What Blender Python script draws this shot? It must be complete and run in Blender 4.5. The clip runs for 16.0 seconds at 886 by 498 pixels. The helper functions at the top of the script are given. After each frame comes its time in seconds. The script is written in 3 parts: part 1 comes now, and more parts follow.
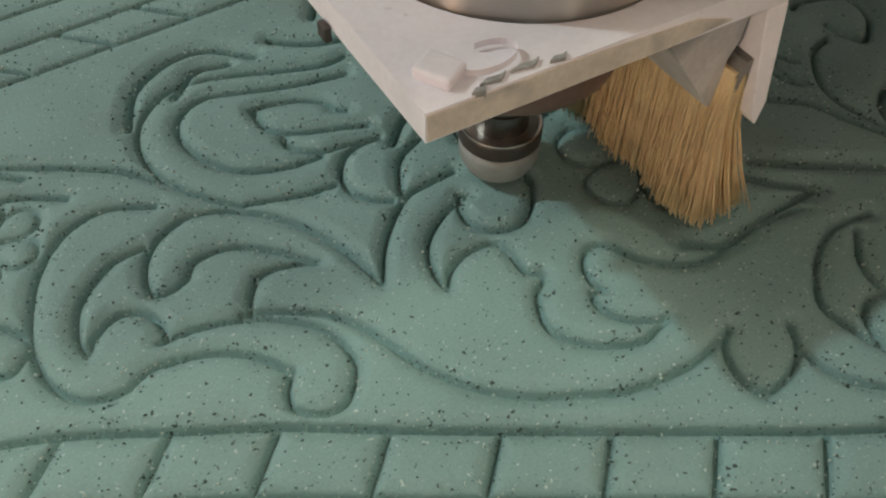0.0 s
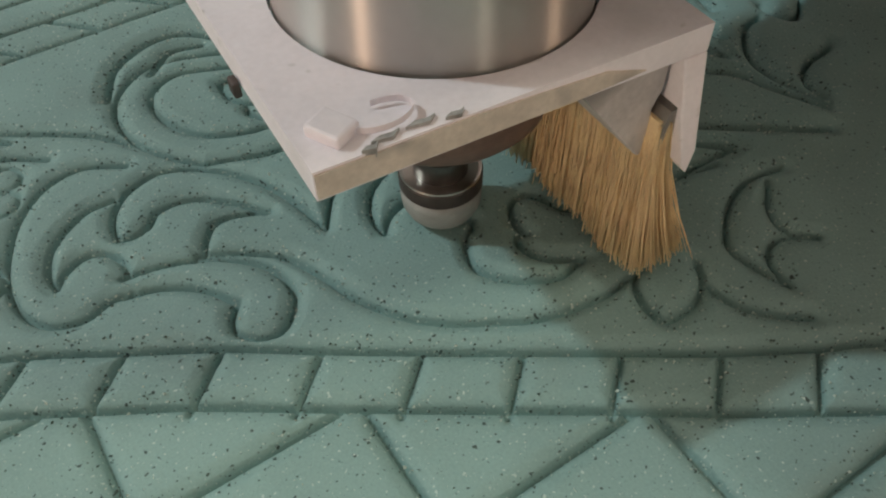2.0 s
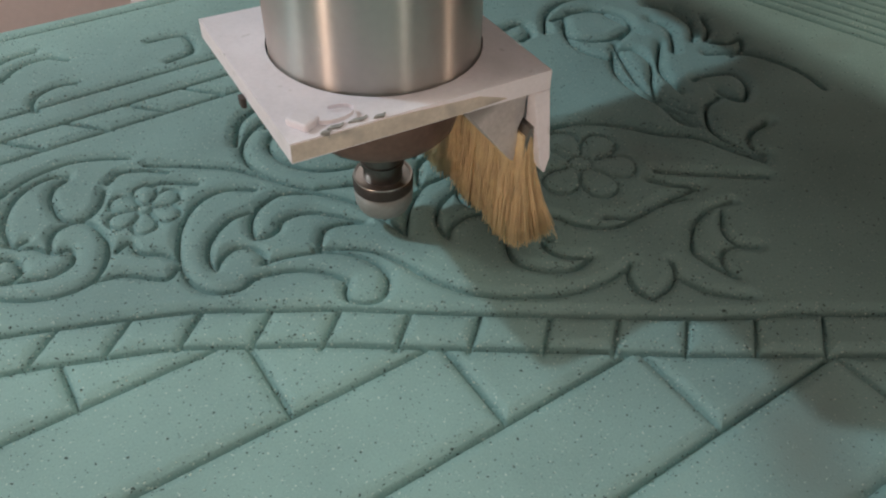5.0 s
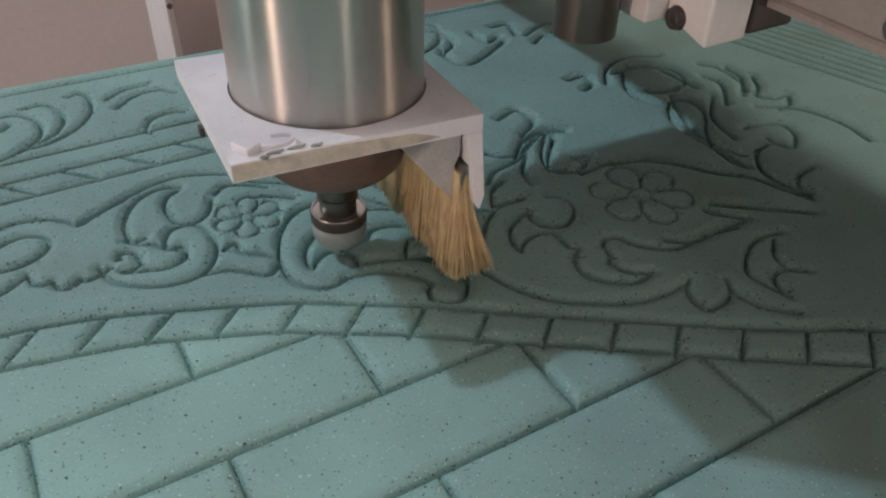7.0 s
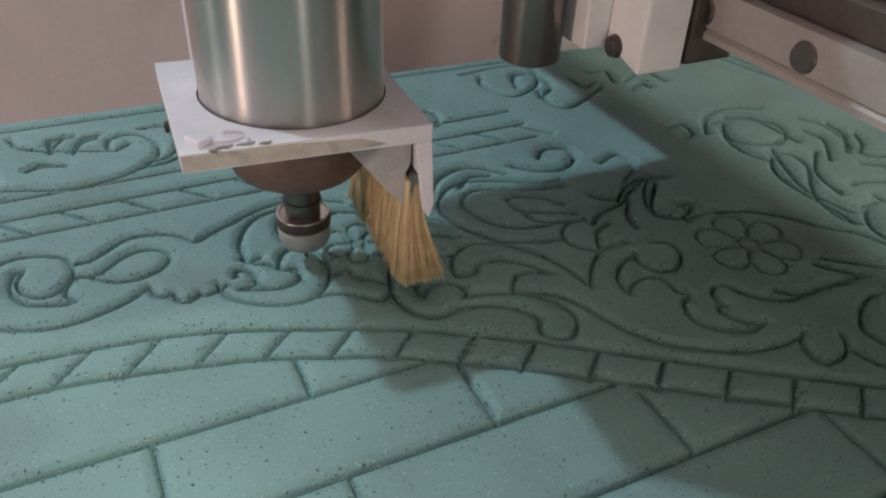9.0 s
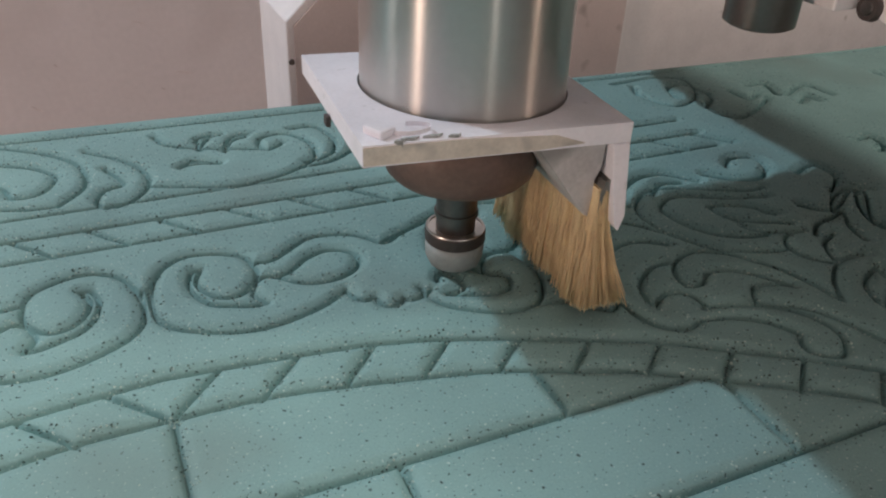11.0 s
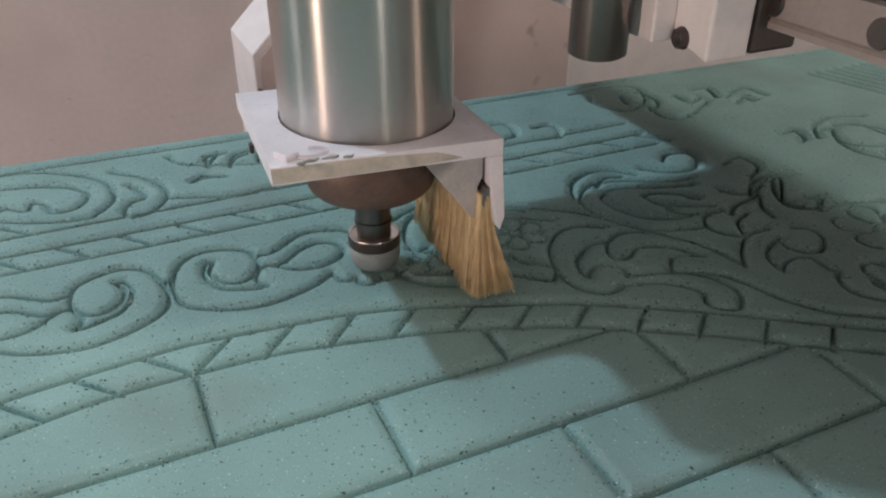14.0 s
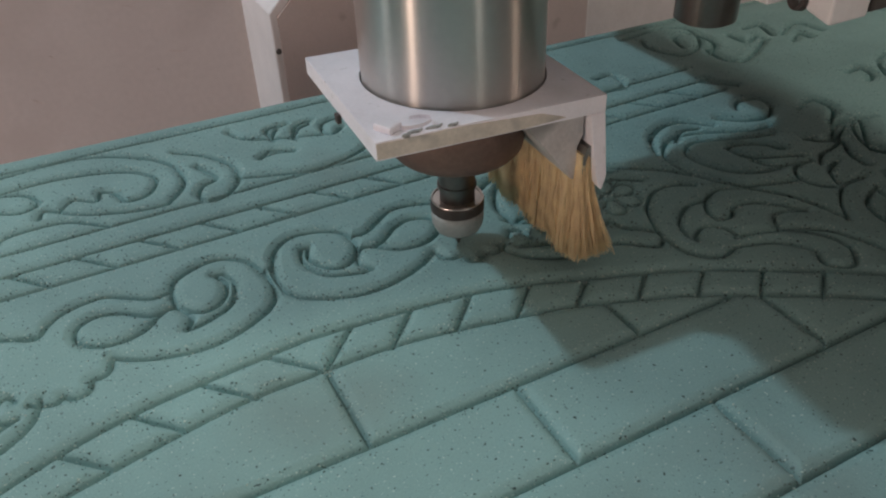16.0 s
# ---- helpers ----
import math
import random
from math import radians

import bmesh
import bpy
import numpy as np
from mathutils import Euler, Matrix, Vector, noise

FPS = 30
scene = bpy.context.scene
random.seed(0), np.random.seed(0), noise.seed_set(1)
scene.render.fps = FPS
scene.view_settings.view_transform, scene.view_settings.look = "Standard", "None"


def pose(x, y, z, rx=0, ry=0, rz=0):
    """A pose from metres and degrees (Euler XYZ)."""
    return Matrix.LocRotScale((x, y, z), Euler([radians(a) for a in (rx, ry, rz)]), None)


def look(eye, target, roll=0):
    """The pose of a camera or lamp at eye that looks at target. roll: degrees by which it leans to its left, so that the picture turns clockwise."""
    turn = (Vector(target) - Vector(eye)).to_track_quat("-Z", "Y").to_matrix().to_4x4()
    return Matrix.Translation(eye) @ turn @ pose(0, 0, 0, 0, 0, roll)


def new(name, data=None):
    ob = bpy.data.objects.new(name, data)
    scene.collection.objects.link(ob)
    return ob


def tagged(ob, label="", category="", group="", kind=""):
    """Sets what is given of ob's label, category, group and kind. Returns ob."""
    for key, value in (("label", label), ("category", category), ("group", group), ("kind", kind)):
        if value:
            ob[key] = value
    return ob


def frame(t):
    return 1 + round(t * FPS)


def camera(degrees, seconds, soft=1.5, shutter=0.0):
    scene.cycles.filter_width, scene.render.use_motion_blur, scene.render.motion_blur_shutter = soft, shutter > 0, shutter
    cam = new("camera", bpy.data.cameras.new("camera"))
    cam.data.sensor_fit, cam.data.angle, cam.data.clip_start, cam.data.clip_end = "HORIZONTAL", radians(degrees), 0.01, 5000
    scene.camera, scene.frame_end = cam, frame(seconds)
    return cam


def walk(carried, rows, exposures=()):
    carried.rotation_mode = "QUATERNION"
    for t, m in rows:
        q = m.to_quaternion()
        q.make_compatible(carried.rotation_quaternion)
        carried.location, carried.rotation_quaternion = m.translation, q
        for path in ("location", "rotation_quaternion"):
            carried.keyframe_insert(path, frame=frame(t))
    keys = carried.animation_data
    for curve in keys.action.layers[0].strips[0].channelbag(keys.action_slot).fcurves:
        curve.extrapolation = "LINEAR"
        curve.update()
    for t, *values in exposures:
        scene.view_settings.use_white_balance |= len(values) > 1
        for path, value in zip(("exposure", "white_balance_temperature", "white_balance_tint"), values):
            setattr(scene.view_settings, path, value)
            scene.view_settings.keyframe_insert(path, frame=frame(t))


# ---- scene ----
cam = camera(58.2, 16.0, soft=2.1)
PATH = [
    (0, (0.009, 0.034, 0.232), (0.715, 1.04, -1.345), 0.8),
    (0.5, (0.011, 0.022, 0.241), (0.704, 1.03, -1.341), 0.6),
    (1, (0.013, 0.023, 0.242), (0.697, 1.041, -1.337), -0.0),
    (1.5, (0.018, 0.019, 0.237), (0.703, 1.069, -1.321), -0.8),
    (2, (0.014, -0.019, 0.234), (0.7, 1.066, -1.3), -1.5),
    (2.5, (0.009, -0.023, 0.238), (0.704, 1.068, -1.288), -1.1),
    (3, (0.008, -0.025, 0.241), (0.704, 1.078, -1.276), -1.0),
    (3.5, (-0.019, -0.051, 0.241), (0.692, 1.069, -1.256), -0.4),
    (4, (-0.067, -0.082, 0.276), (0.701, 1.075, -1.163), 0.7),
    (4.5, (-0.082, -0.09, 0.289), (0.704, 1.094, -1.118), 0.7),
    (4.7, (-0.077, -0.092, 0.295), (0.722, 1.095, -1.102), 1.0),
    (6.8, (-0.119, -0.129, 0.292), (0.704, 1.207, -0.948), 1.3),
    (7, (-0.13, -0.131, 0.295), (0.68, 1.217, -0.941), 1.5),
    (7.5, (-0.148, -0.127, 0.298), (0.629, 1.249, -0.928), 1.8),
    (8, (-0.155, -0.125, 0.298), (0.595, 1.271, -0.922), 1.9),
    (8.2, (-0.159, -0.125, 0.297), (0.591, 1.281, -0.912), 2.2),
    (10.3, (-0.212, -0.076, 0.255), (0.515, 1.449, -0.817), 2.6),
    (10.5, (-0.233, -0.065, 0.242), (0.497, 1.463, -0.822), 2.8),
    (11, (-0.257, -0.042, 0.235), (0.475, 1.493, -0.818), 2.9),
    (11.5, (-0.253, -0.038, 0.229), (0.473, 1.507, -0.813), 2.4),
    (12, (-0.247, -0.038, 0.229), (0.472, 1.518, -0.801), 2.0),
    (12.5, (-0.257, -0.039, 0.227), (0.461, 1.523, -0.796), 1.9),
    (13, (-0.248, -0.045, 0.227), (0.463, 1.519, -0.796), 1.5),
    (13.5, (-0.24, -0.056, 0.231), (0.469, 1.511, -0.79), 0.8),
    (14, (-0.268, -0.13, 0.267), (0.445, 1.435, -0.753), -0.0),
    (14.5, (-0.319, -0.233, 0.329), (0.387, 1.327, -0.704), -1.0),
    (15, (-0.347, -0.247, 0.345), (0.366, 1.306, -0.694), -1.3),
    (15.5, (-0.346, -0.18, 0.336), (0.381, 1.352, -0.724), -1.5),
    (16, (-0.327, -0.074, 0.283), (0.394, 1.385, -0.879), -2.3),
]
walk(cam, [(t, look(eye, target, roll)) for t, eye, target, roll in PATH],
     exposures=[(0, -0.16, 7000, 7), (3, -0.11, 6800, 8), (4.7, -0.06, 6550, 9), (7, -0.11, 6200, 10), (11, -0.03, 6050, 10), (13.5, -0.03, 6050, 10), (14.5, 0.07, 6080, 10), (15, -0.25, 6080, 10), (16, -0.37, 6050, 8)])

# ---- light: a lamp high at the back left, a ceiling lamp, added strips and fill, dim room ----
world = bpy.data.worlds.new("world")
world.use_nodes = True
scene.world = world
world.node_tree.nodes["Background"].inputs[0].default_value = (0.62, 0.66, 0.72, 1)
world.node_tree.nodes["Background"].inputs[1].default_value = 0.22


def lamp(name, place, target, size, power, colour, size_y=None):
    data = bpy.data.lights.new(name, "AREA")
    data.energy, data.color, data.size = power, colour, size
    if size_y:
        data.shape, data.size_y = "RECTANGLE", size_y
    ob = new(name, data)
    ob.matrix_world = look(place, target)
    return ob


lamp("window_light", (-2.0, 2.0, 2.75), (0, 0.2, 0), 0.11, 55, (0.80, 0.94, 1.0))
lamp("ceiling_light_right", (1.15, -0.75, 2.8), (0.2, 0.2, 0), 0.3, 25, (1.0, 0.95, 0.80), 0.8)
# no windows here: upright strips added to draw vertical streaks on the steel
lamp("streak_left", (-3.3, -0.65, 0.1), (-0.1, 0.2, 0.3), 0.12, 40, (1.0, 0.70, 0.54), 1.8)
lamp("streak_back_left", (-3.2, 1.16, 0.1), (-0.1, 0.2, 0.3), 0.05, 4.5, (1.0, 0.9, 0.82), 1.8)
lamp("streak_right", (2.27, -1.86, 0.1), (-0.1, 0.2, 0.3), 0.05, 20, (1.0, 0.70, 0.52), 1.8)
lamp("streak_front", (0.05, -2.95, 0.1), (-0.1, 0.2, 0.3), 0.04, 7, (1.0, 0.88, 0.76), 1.8)
# weak fill from the front, added to lift the shaded faces
lamp("fill_front", (-0.6, -2.3, 2.8), (-0.1, 0.3, 0), 0.5, 2.5, (1.0, 0.91, 0.82), 1.6)


# ---- materials ----
def material(name, colour, rough=0.5, metal=0.0, vary=0.12, scale=30.0, fine=400.0, bump=0.15, bump_at=0.0004, spots=None, aniso=0.0):
    m = bpy.data.materials.new(name)
    m.use_nodes = True
    n, l = m.node_tree.nodes, m.node_tree.links
    p = n["Principled BSDF"]
    p.inputs["Roughness"].default_value, p.inputs["Metallic"].default_value = rough, metal
    co = n.new("ShaderNodeTexCoord")
    broad, grain = n.new("ShaderNodeTexNoise"), n.new("ShaderNodeTexNoise")
    for node, s in ((broad, scale), (grain, fine)):
        node.inputs["Scale"].default_value, node.inputs["Detail"].default_value = s, 4
        l.new(co.outputs["Object"], node.inputs["Vector"])
    mix = n.new("ShaderNodeMix")
    mix.data_type = "RGBA"
    mix.inputs["A"].default_value = (*[c * (1 - vary) for c in colour], 1)
    mix.inputs["B"].default_value = (*[min(1, c * (1 + vary)) for c in colour], 1)
    both = n.new("ShaderNodeMath")
    both.operation = "MULTIPLY_ADD"
    both.inputs[1].default_value = 0.35
    l.new(grain.outputs["Fac"], both.inputs[0])
    half = n.new("ShaderNodeMath")
    half.operation = "MULTIPLY"
    half.inputs[1].default_value = 0.65
    l.new(broad.outputs["Fac"], half.inputs[0])
    l.new(half.outputs[0], both.inputs[2])
    spread = n.new("ShaderNodeMapRange")
    spread.inputs["From Min"].default_value, spread.inputs["From Max"].default_value = 0.35, 0.65
    l.new(both.outputs[0], spread.inputs["Value"])
    l.new(spread.outputs["Result"], mix.inputs["Factor"])
    out = mix.outputs["Result"]
    for s, low, high, tone in spots or ():
        dots = n.new("ShaderNodeTexNoise")
        dots.inputs["Scale"].default_value, dots.inputs["Detail"].default_value = s, 1.5
        l.new(co.outputs["Object"], dots.inputs["Vector"])
        cut = n.new("ShaderNodeMapRange")
        cut.inputs["From Min"].default_value, cut.inputs["From Max"].default_value = low, high
        l.new(dots.outputs["Fac"], cut.inputs["Value"])
        over = n.new("ShaderNodeMix")
        over.data_type = "RGBA"
        over.inputs["B"].default_value = (*tone, 1)
        l.new(cut.outputs["Result"], over.inputs["Factor"])
        l.new(out, over.inputs["A"])
        out = over.outputs["Result"]
    l.new(out, p.inputs["Base Color"])
    if bump:
        b = n.new("ShaderNodeBump")
        b.inputs["Strength"].default_value, b.inputs["Distance"].default_value = bump, bump_at
        l.new(grain.outputs["Fac"], b.inputs["Height"])
        l.new(b.outputs["Normal"], p.inputs["Normal"])
    if aniso:
        p.inputs["Anisotropic"].default_value = aniso
        tan = n.new("ShaderNodeTangent")
        tan.direction_type, tan.axis = "RADIAL", "Z"
        l.new(tan.outputs["Tangent"], p.inputs["Tangent"])
        p.inputs["Anisotropic Rotation"].default_value = 0.25
    return m


FOAM = material("green_foam", (0.246, 0.402, 0.388), 0.75, vary=0.13, scale=14, fine=900, bump=0.5, bump_at=0.0006,
                spots=((420, 0.68, 0.73, (0.05, 0.085, 0.08)), (560, 0.665, 0.73, (0.46, 0.60, 0.57)), (9, 0.58, 0.78, (0.21, 0.30, 0.28))))
CRUMB = material("dark_crumb", (0.075, 0.125, 0.115), 0.8, fine=900)
CHIP = material("pale_crumb", (0.52, 0.66, 0.62), 0.8, fine=900)
WHITE = material("white_paint", (0.82, 0.78, 0.78), 0.42, vary=0.06, scale=25, fine=300, bump=0.12, spots=((60, 0.72, 0.84, (0.55, 0.51, 0.49)),))
PLATE = material("white_plate", (0.88, 0.84, 0.89), 0.45, vary=0.06, scale=40, fine=500, bump=0.12, spots=((130, 0.70, 0.80, (0.50, 0.49, 0.48)), (22, 0.58, 0.85, (0.62, 0.61, 0.61))))
# the stand's white, darkened and tinted for its shaded front
PINK_SHADED = material("shaded_pale_metal", (0.62, 0.53, 0.51), 0.5, vary=0.07, scale=12, spots=((30, 0.68, 0.78, (0.4, 0.33, 0.31)),))
STEEL = material("brushed_steel", (0.68, 0.65, 0.61), 0.36, 1.0, vary=0.04, scale=8, fine=250, bump=0.0, aniso=1.0)
DARK_STEEL = material("dark_steel", (0.17, 0.15, 0.14), 0.32, 0.9, vary=0.15, scale=60)
BRONZE = material("brown_nose", (0.17, 0.105, 0.085), 0.5, 0.25, vary=0.2, scale=50)
NUT = material("nut_metal", (0.30, 0.29, 0.27), 0.35, 0.8, vary=0.15, scale=80)
DUSTY = material("dusty_nut", (0.34, 0.36, 0.35), 0.6, 0.15, vary=0.12, scale=120)
CHROME = material("bright_ring", (0.55, 0.53, 0.50), 0.28, 1.0, vary=0.05)
BRISTLE = material("bristle", (0.95, 0.70, 0.41), 0.6, vary=0.14, scale=120, fine=900, bump=0)
RAIL = material("rail_steel", (0.40, 0.36, 0.34), 0.55, 0.35, vary=0.1, scale=40)
BLACK = material("dark_metal", (0.075, 0.06, 0.055), 0.5, 0.3, vary=0.2, scale=60)
WALLP = material("wall_paint", (0.63, 0.56, 0.56), 0.8, vary=0.06, scale=2.5, fine=60, bump=0.2, bump_at=0.001, spots=((3, 0.52, 0.80, (0.50, 0.43, 0.42)),))
FLOORM = material("concrete", (0.30, 0.28, 0.26), 0.8, vary=0.15, scale=4, fine=80)
CEILM = material("ceiling_paint", (0.7, 0.68, 0.66), 0.8, vary=0.05, scale=3, fine=60)
BEDM = material("bed_metal", (0.34, 0.34, 0.34), 0.5, 0.4, vary=0.12)
CYLINDER = material("dark_cylinder", (0.30, 0.26, 0.24), 0.3, 0.9, vary=0.1, scale=30, bump=0.0, aniso=0.9)
# white sheet with dust, its base also darkened for the recess's shade
DUSTY_SHADED = material("dusty_shaded_sheet", (0.56, 0.52, 0.51), 0.6, vary=0.18, scale=45, fine=500, spots=((35, 0.50, 0.66, (0.30, 0.28, 0.27)),))
BARE = material("bare_edge", (0.60, 0.53, 0.46), 0.7, vary=0.15, scale=90, fine=600, spots=((70, 0.60, 0.75, (0.36, 0.33, 0.30)),))
GRIME = material("grime", (0.34, 0.34, 0.33), 0.85, vary=0.3, scale=300)
SCUFF = material("scuff", (0.58, 0.50, 0.49), 0.85, vary=0.2)


# ---- helpers for meshes ----
def finish(ob, mat, smooth=False):
    ob.data.materials.append(mat)
    if smooth:
        ob.data.polygons.foreach_set("use_smooth", [True] * len(ob.data.polygons))
    return ob


def part(name, bm, mat, parent=None, label="", smooth=False):
    me = bpy.data.meshes.new(name)
    bm.to_mesh(me)
    bm.free()
    ob = finish(new(name, me), mat, smooth)
    if parent:
        ob.parent = parent
    if label:
        tagged(ob, label)
    return ob


def box(x0, x1, y0, y1, z0, z1, bevel=0.0, segments=2):
    bm = bmesh.new()
    bmesh.ops.create_cube(bm, size=1)
    for v in bm.verts:
        v.co = Vector((x0 if v.co.x < 0 else x1, y0 if v.co.y < 0 else y1, z0 if v.co.z < 0 else z1))
    if bevel:
        bmesh.ops.bevel(bm, geom=bm.edges[:], offset=bevel, segments=segments, affect="EDGES", profile=0.5)
    return bm


def turned(profile, x=0.0, y=0.0, steps=64):
    """A body of revolution about a vertical axis from (radius, height) pairs."""
    bm = bmesh.new()
    rings = []
    for r, z in profile:
        rings.append([bm.verts.new((x + r * math.cos(a), y + r * math.sin(a), z)) for a in (2 * math.pi * i / steps for i in range(steps))])
    for low, high in zip(rings, rings[1:]):
        for i in range(steps):
            bm.faces.new((low[i], low[(i + 1) % steps], high[(i + 1) % steps], high[i]))
    bm.faces.new(list(reversed(rings[0])))
    bm.faces.new(rings[-1])
    bmesh.ops.recalc_face_normals(bm, faces=bm.faces[:])
    return bm


def prism(outline, axis, a, b, bevel=0.0):
    """An outline of (u, v) pairs pushed along an axis from a to b."""
    bm = bmesh.new()
    place = {"x": lambda u, v, w: (w, u, v), "y": lambda u, v, w: (u, w, v), "z": lambda u, v, w: (u, v, w)}[axis]
    low = [bm.verts.new(place(u, v, a)) for u, v in outline]
    high = [bm.verts.new(place(u, v, b)) for u, v in outline]
    n = len(outline)
    bm.faces.new(low)
    bm.faces.new(list(reversed(high)))
    for i in range(n):
        bm.faces.new((low[i], high[i], high[(i + 1) % n], low[(i + 1) % n]))
    bmesh.ops.recalc_face_normals(bm, faces=bm.faces[:])
    if bevel:
        bmesh.ops.bevel(bm, geom=bm.edges[:], offset=bevel, segments=2, affect="EDGES", profile=0.5)
    return bm


def bolt_head(x, y, z, r, axis="x", depth=0.002):
    bm = bmesh.new()
    bmesh.ops.create_cone(bm, cap_ends=True, segments=20, radius1=r, radius2=r * 0.86, depth=depth)
    turn = pose(0, 0, 0, 0, -90, 0) if axis == "x" else pose(0, 0, 0, 90, 0, 0)
    bmesh.ops.transform(bm, matrix=pose(x, y, z) @ turn, verts=bm.verts[:])
    return bm


# ---- the carved panel ----
AXIS = -0.2515
EDGE = 0.545
ROW, JOINT = 0.0542, 0.0778


def smooth_curve(points, step=0.0012):
    """A Catmull-Rom curve through points, as an array of close places."""
    p = np.array(points, float)
    p = np.vstack([2 * p[0] - p[1], p, 2 * p[-1] - p[-2]])
    out = []
    for i in range(1, len(p) - 2):
        n = max(2, int(np.hypot(*(p[i + 1] - p[i])) / step))
        s = np.linspace(0, 1, n, endpoint=False)[:, None]
        a, b, c, d = p[i - 1:i + 3]
        out.append(0.5 * (2 * b + (c - a) * s + (2 * a - 5 * b + 4 * c - d) * s ** 2 + (3 * b - a - 3 * c + d) * s ** 3))
    return np.vstack(out + [p[-2:-1]])


def mm(text):
    return [tuple(float(v) / 1000 for v in pair.split(",")) for pair in text.split()]


ARCH_IN = mm("-252,220 -212,219 -179,214 -145,207 -112,199 -78,186 -47,173 -18,156 12,138 41,118 70,98 99,78 127,59 155,39 184,20 232,-11 330,-78")
ARCH_OUT = mm("-252,247 -227,245 -195,242 -157,237 -123,228 -91,216 -59,203 -28,189 0,172 31,153 59,133 89,112 117,93 145,74 173,55 203,37 233,20 350,-58")
arch_in, arch_out = np.array(ARCH_IN), np.array(ARCH_OUT)


def low_edge(x):
    return np.interp(np.abs(np.asarray(x) - AXIS) + AXIS, arch_in[:, 0], arch_in[:, 1])


def high_edge(x):
    return np.interp(np.abs(np.asarray(x) - AXIS) + AXIS, arch_out[:, 0], arch_out[:, 1])


grooves = []  # (curve, half width, depth)


def groove(points, wide=0.0036, deep=0.0056, mirror=True, curve=True):
    c = smooth_curve(points) if curve else np.array(points, float)
    if not curve:
        c = np.vstack([np.linspace(a, b, max(2, int(math.dist(a, b) / 0.0012)), endpoint=False) for a, b in zip(c, c[1:])] + [c[-1:]])
    grooves.append((c, wide, deep))
    if mirror:
        grooves.append((np.c_[2 * AXIS - c[:, 0], c[:, 1]], wide, deep))


# rope band under the arch
groove(ARCH_IN, 0.0038, 0.0058)
groove(ARCH_OUT, 0.0038, 0.0058)
rope_joints = mm("-227,245 -192,242 -157,237 -123,228 -91,216 -59,203 -28,189 1,171 30,153 59,133 88,113 117,93 145,74 174,55 203,37 233,20 263,0 293,-20")
marks_at = (-0.227, -0.157, -0.123, -0.090)
for x, y in rope_joints:
    groove([(x, y), (x - np.interp(x, marks_at, (0.0240, 0.0220, 0.0218, 0.0195)), y - np.interp(x, marks_at, (0.0250, 0.0232, 0.0212, 0.0172)))], 0.0036, 0.0052, curve=False)
groove([(AXIS, 0.217), (AXIS + 0.002, 0.219)], 0.0036, 0.0034, curve=False)

# bricks under the arch, in running bond
for j in range(-9, 5):
    y = ROW * j
    if y < 0.215:
        xs = np.arange(-0.75, 0.7, 0.002)
        run = xs[low_edge(xs) > y + 0.001]
        if len(run):
            for a, b in ((run[0], run[-1]),):
                groove([(a, y), (b, y)], 0.0038, 0.0056, mirror=False, curve=False)
    for k in range(-12, 10):
        if (k + j) % 2 == 1:
            x = AXIS + JOINT * (k + 3)
            top, bottom = min(y, float(low_edge(x))), y - ROW
            if top > bottom + 0.004:
                groove([(x, bottom), (x, top)], 0.0036, 0.0054, mirror=False, curve=False)

# straight bands above the ornament
for y in (0.367, 0.3905, 0.416, 0.530):
    groove([(-0.75, y), (0.16 if y < 0.5 else 1.1, y)], 0.0042, 0.0044, mirror=False, curve=False)
lozenge_joints = [-0.2365 + 0.0387 * i for i in range(-12, 11)]
for x in lozenge_joints:
    groove([(x, 0.3905), (x + 0.022, 0.367)], 0.0042, 0.0046, mirror=False, curve=False)


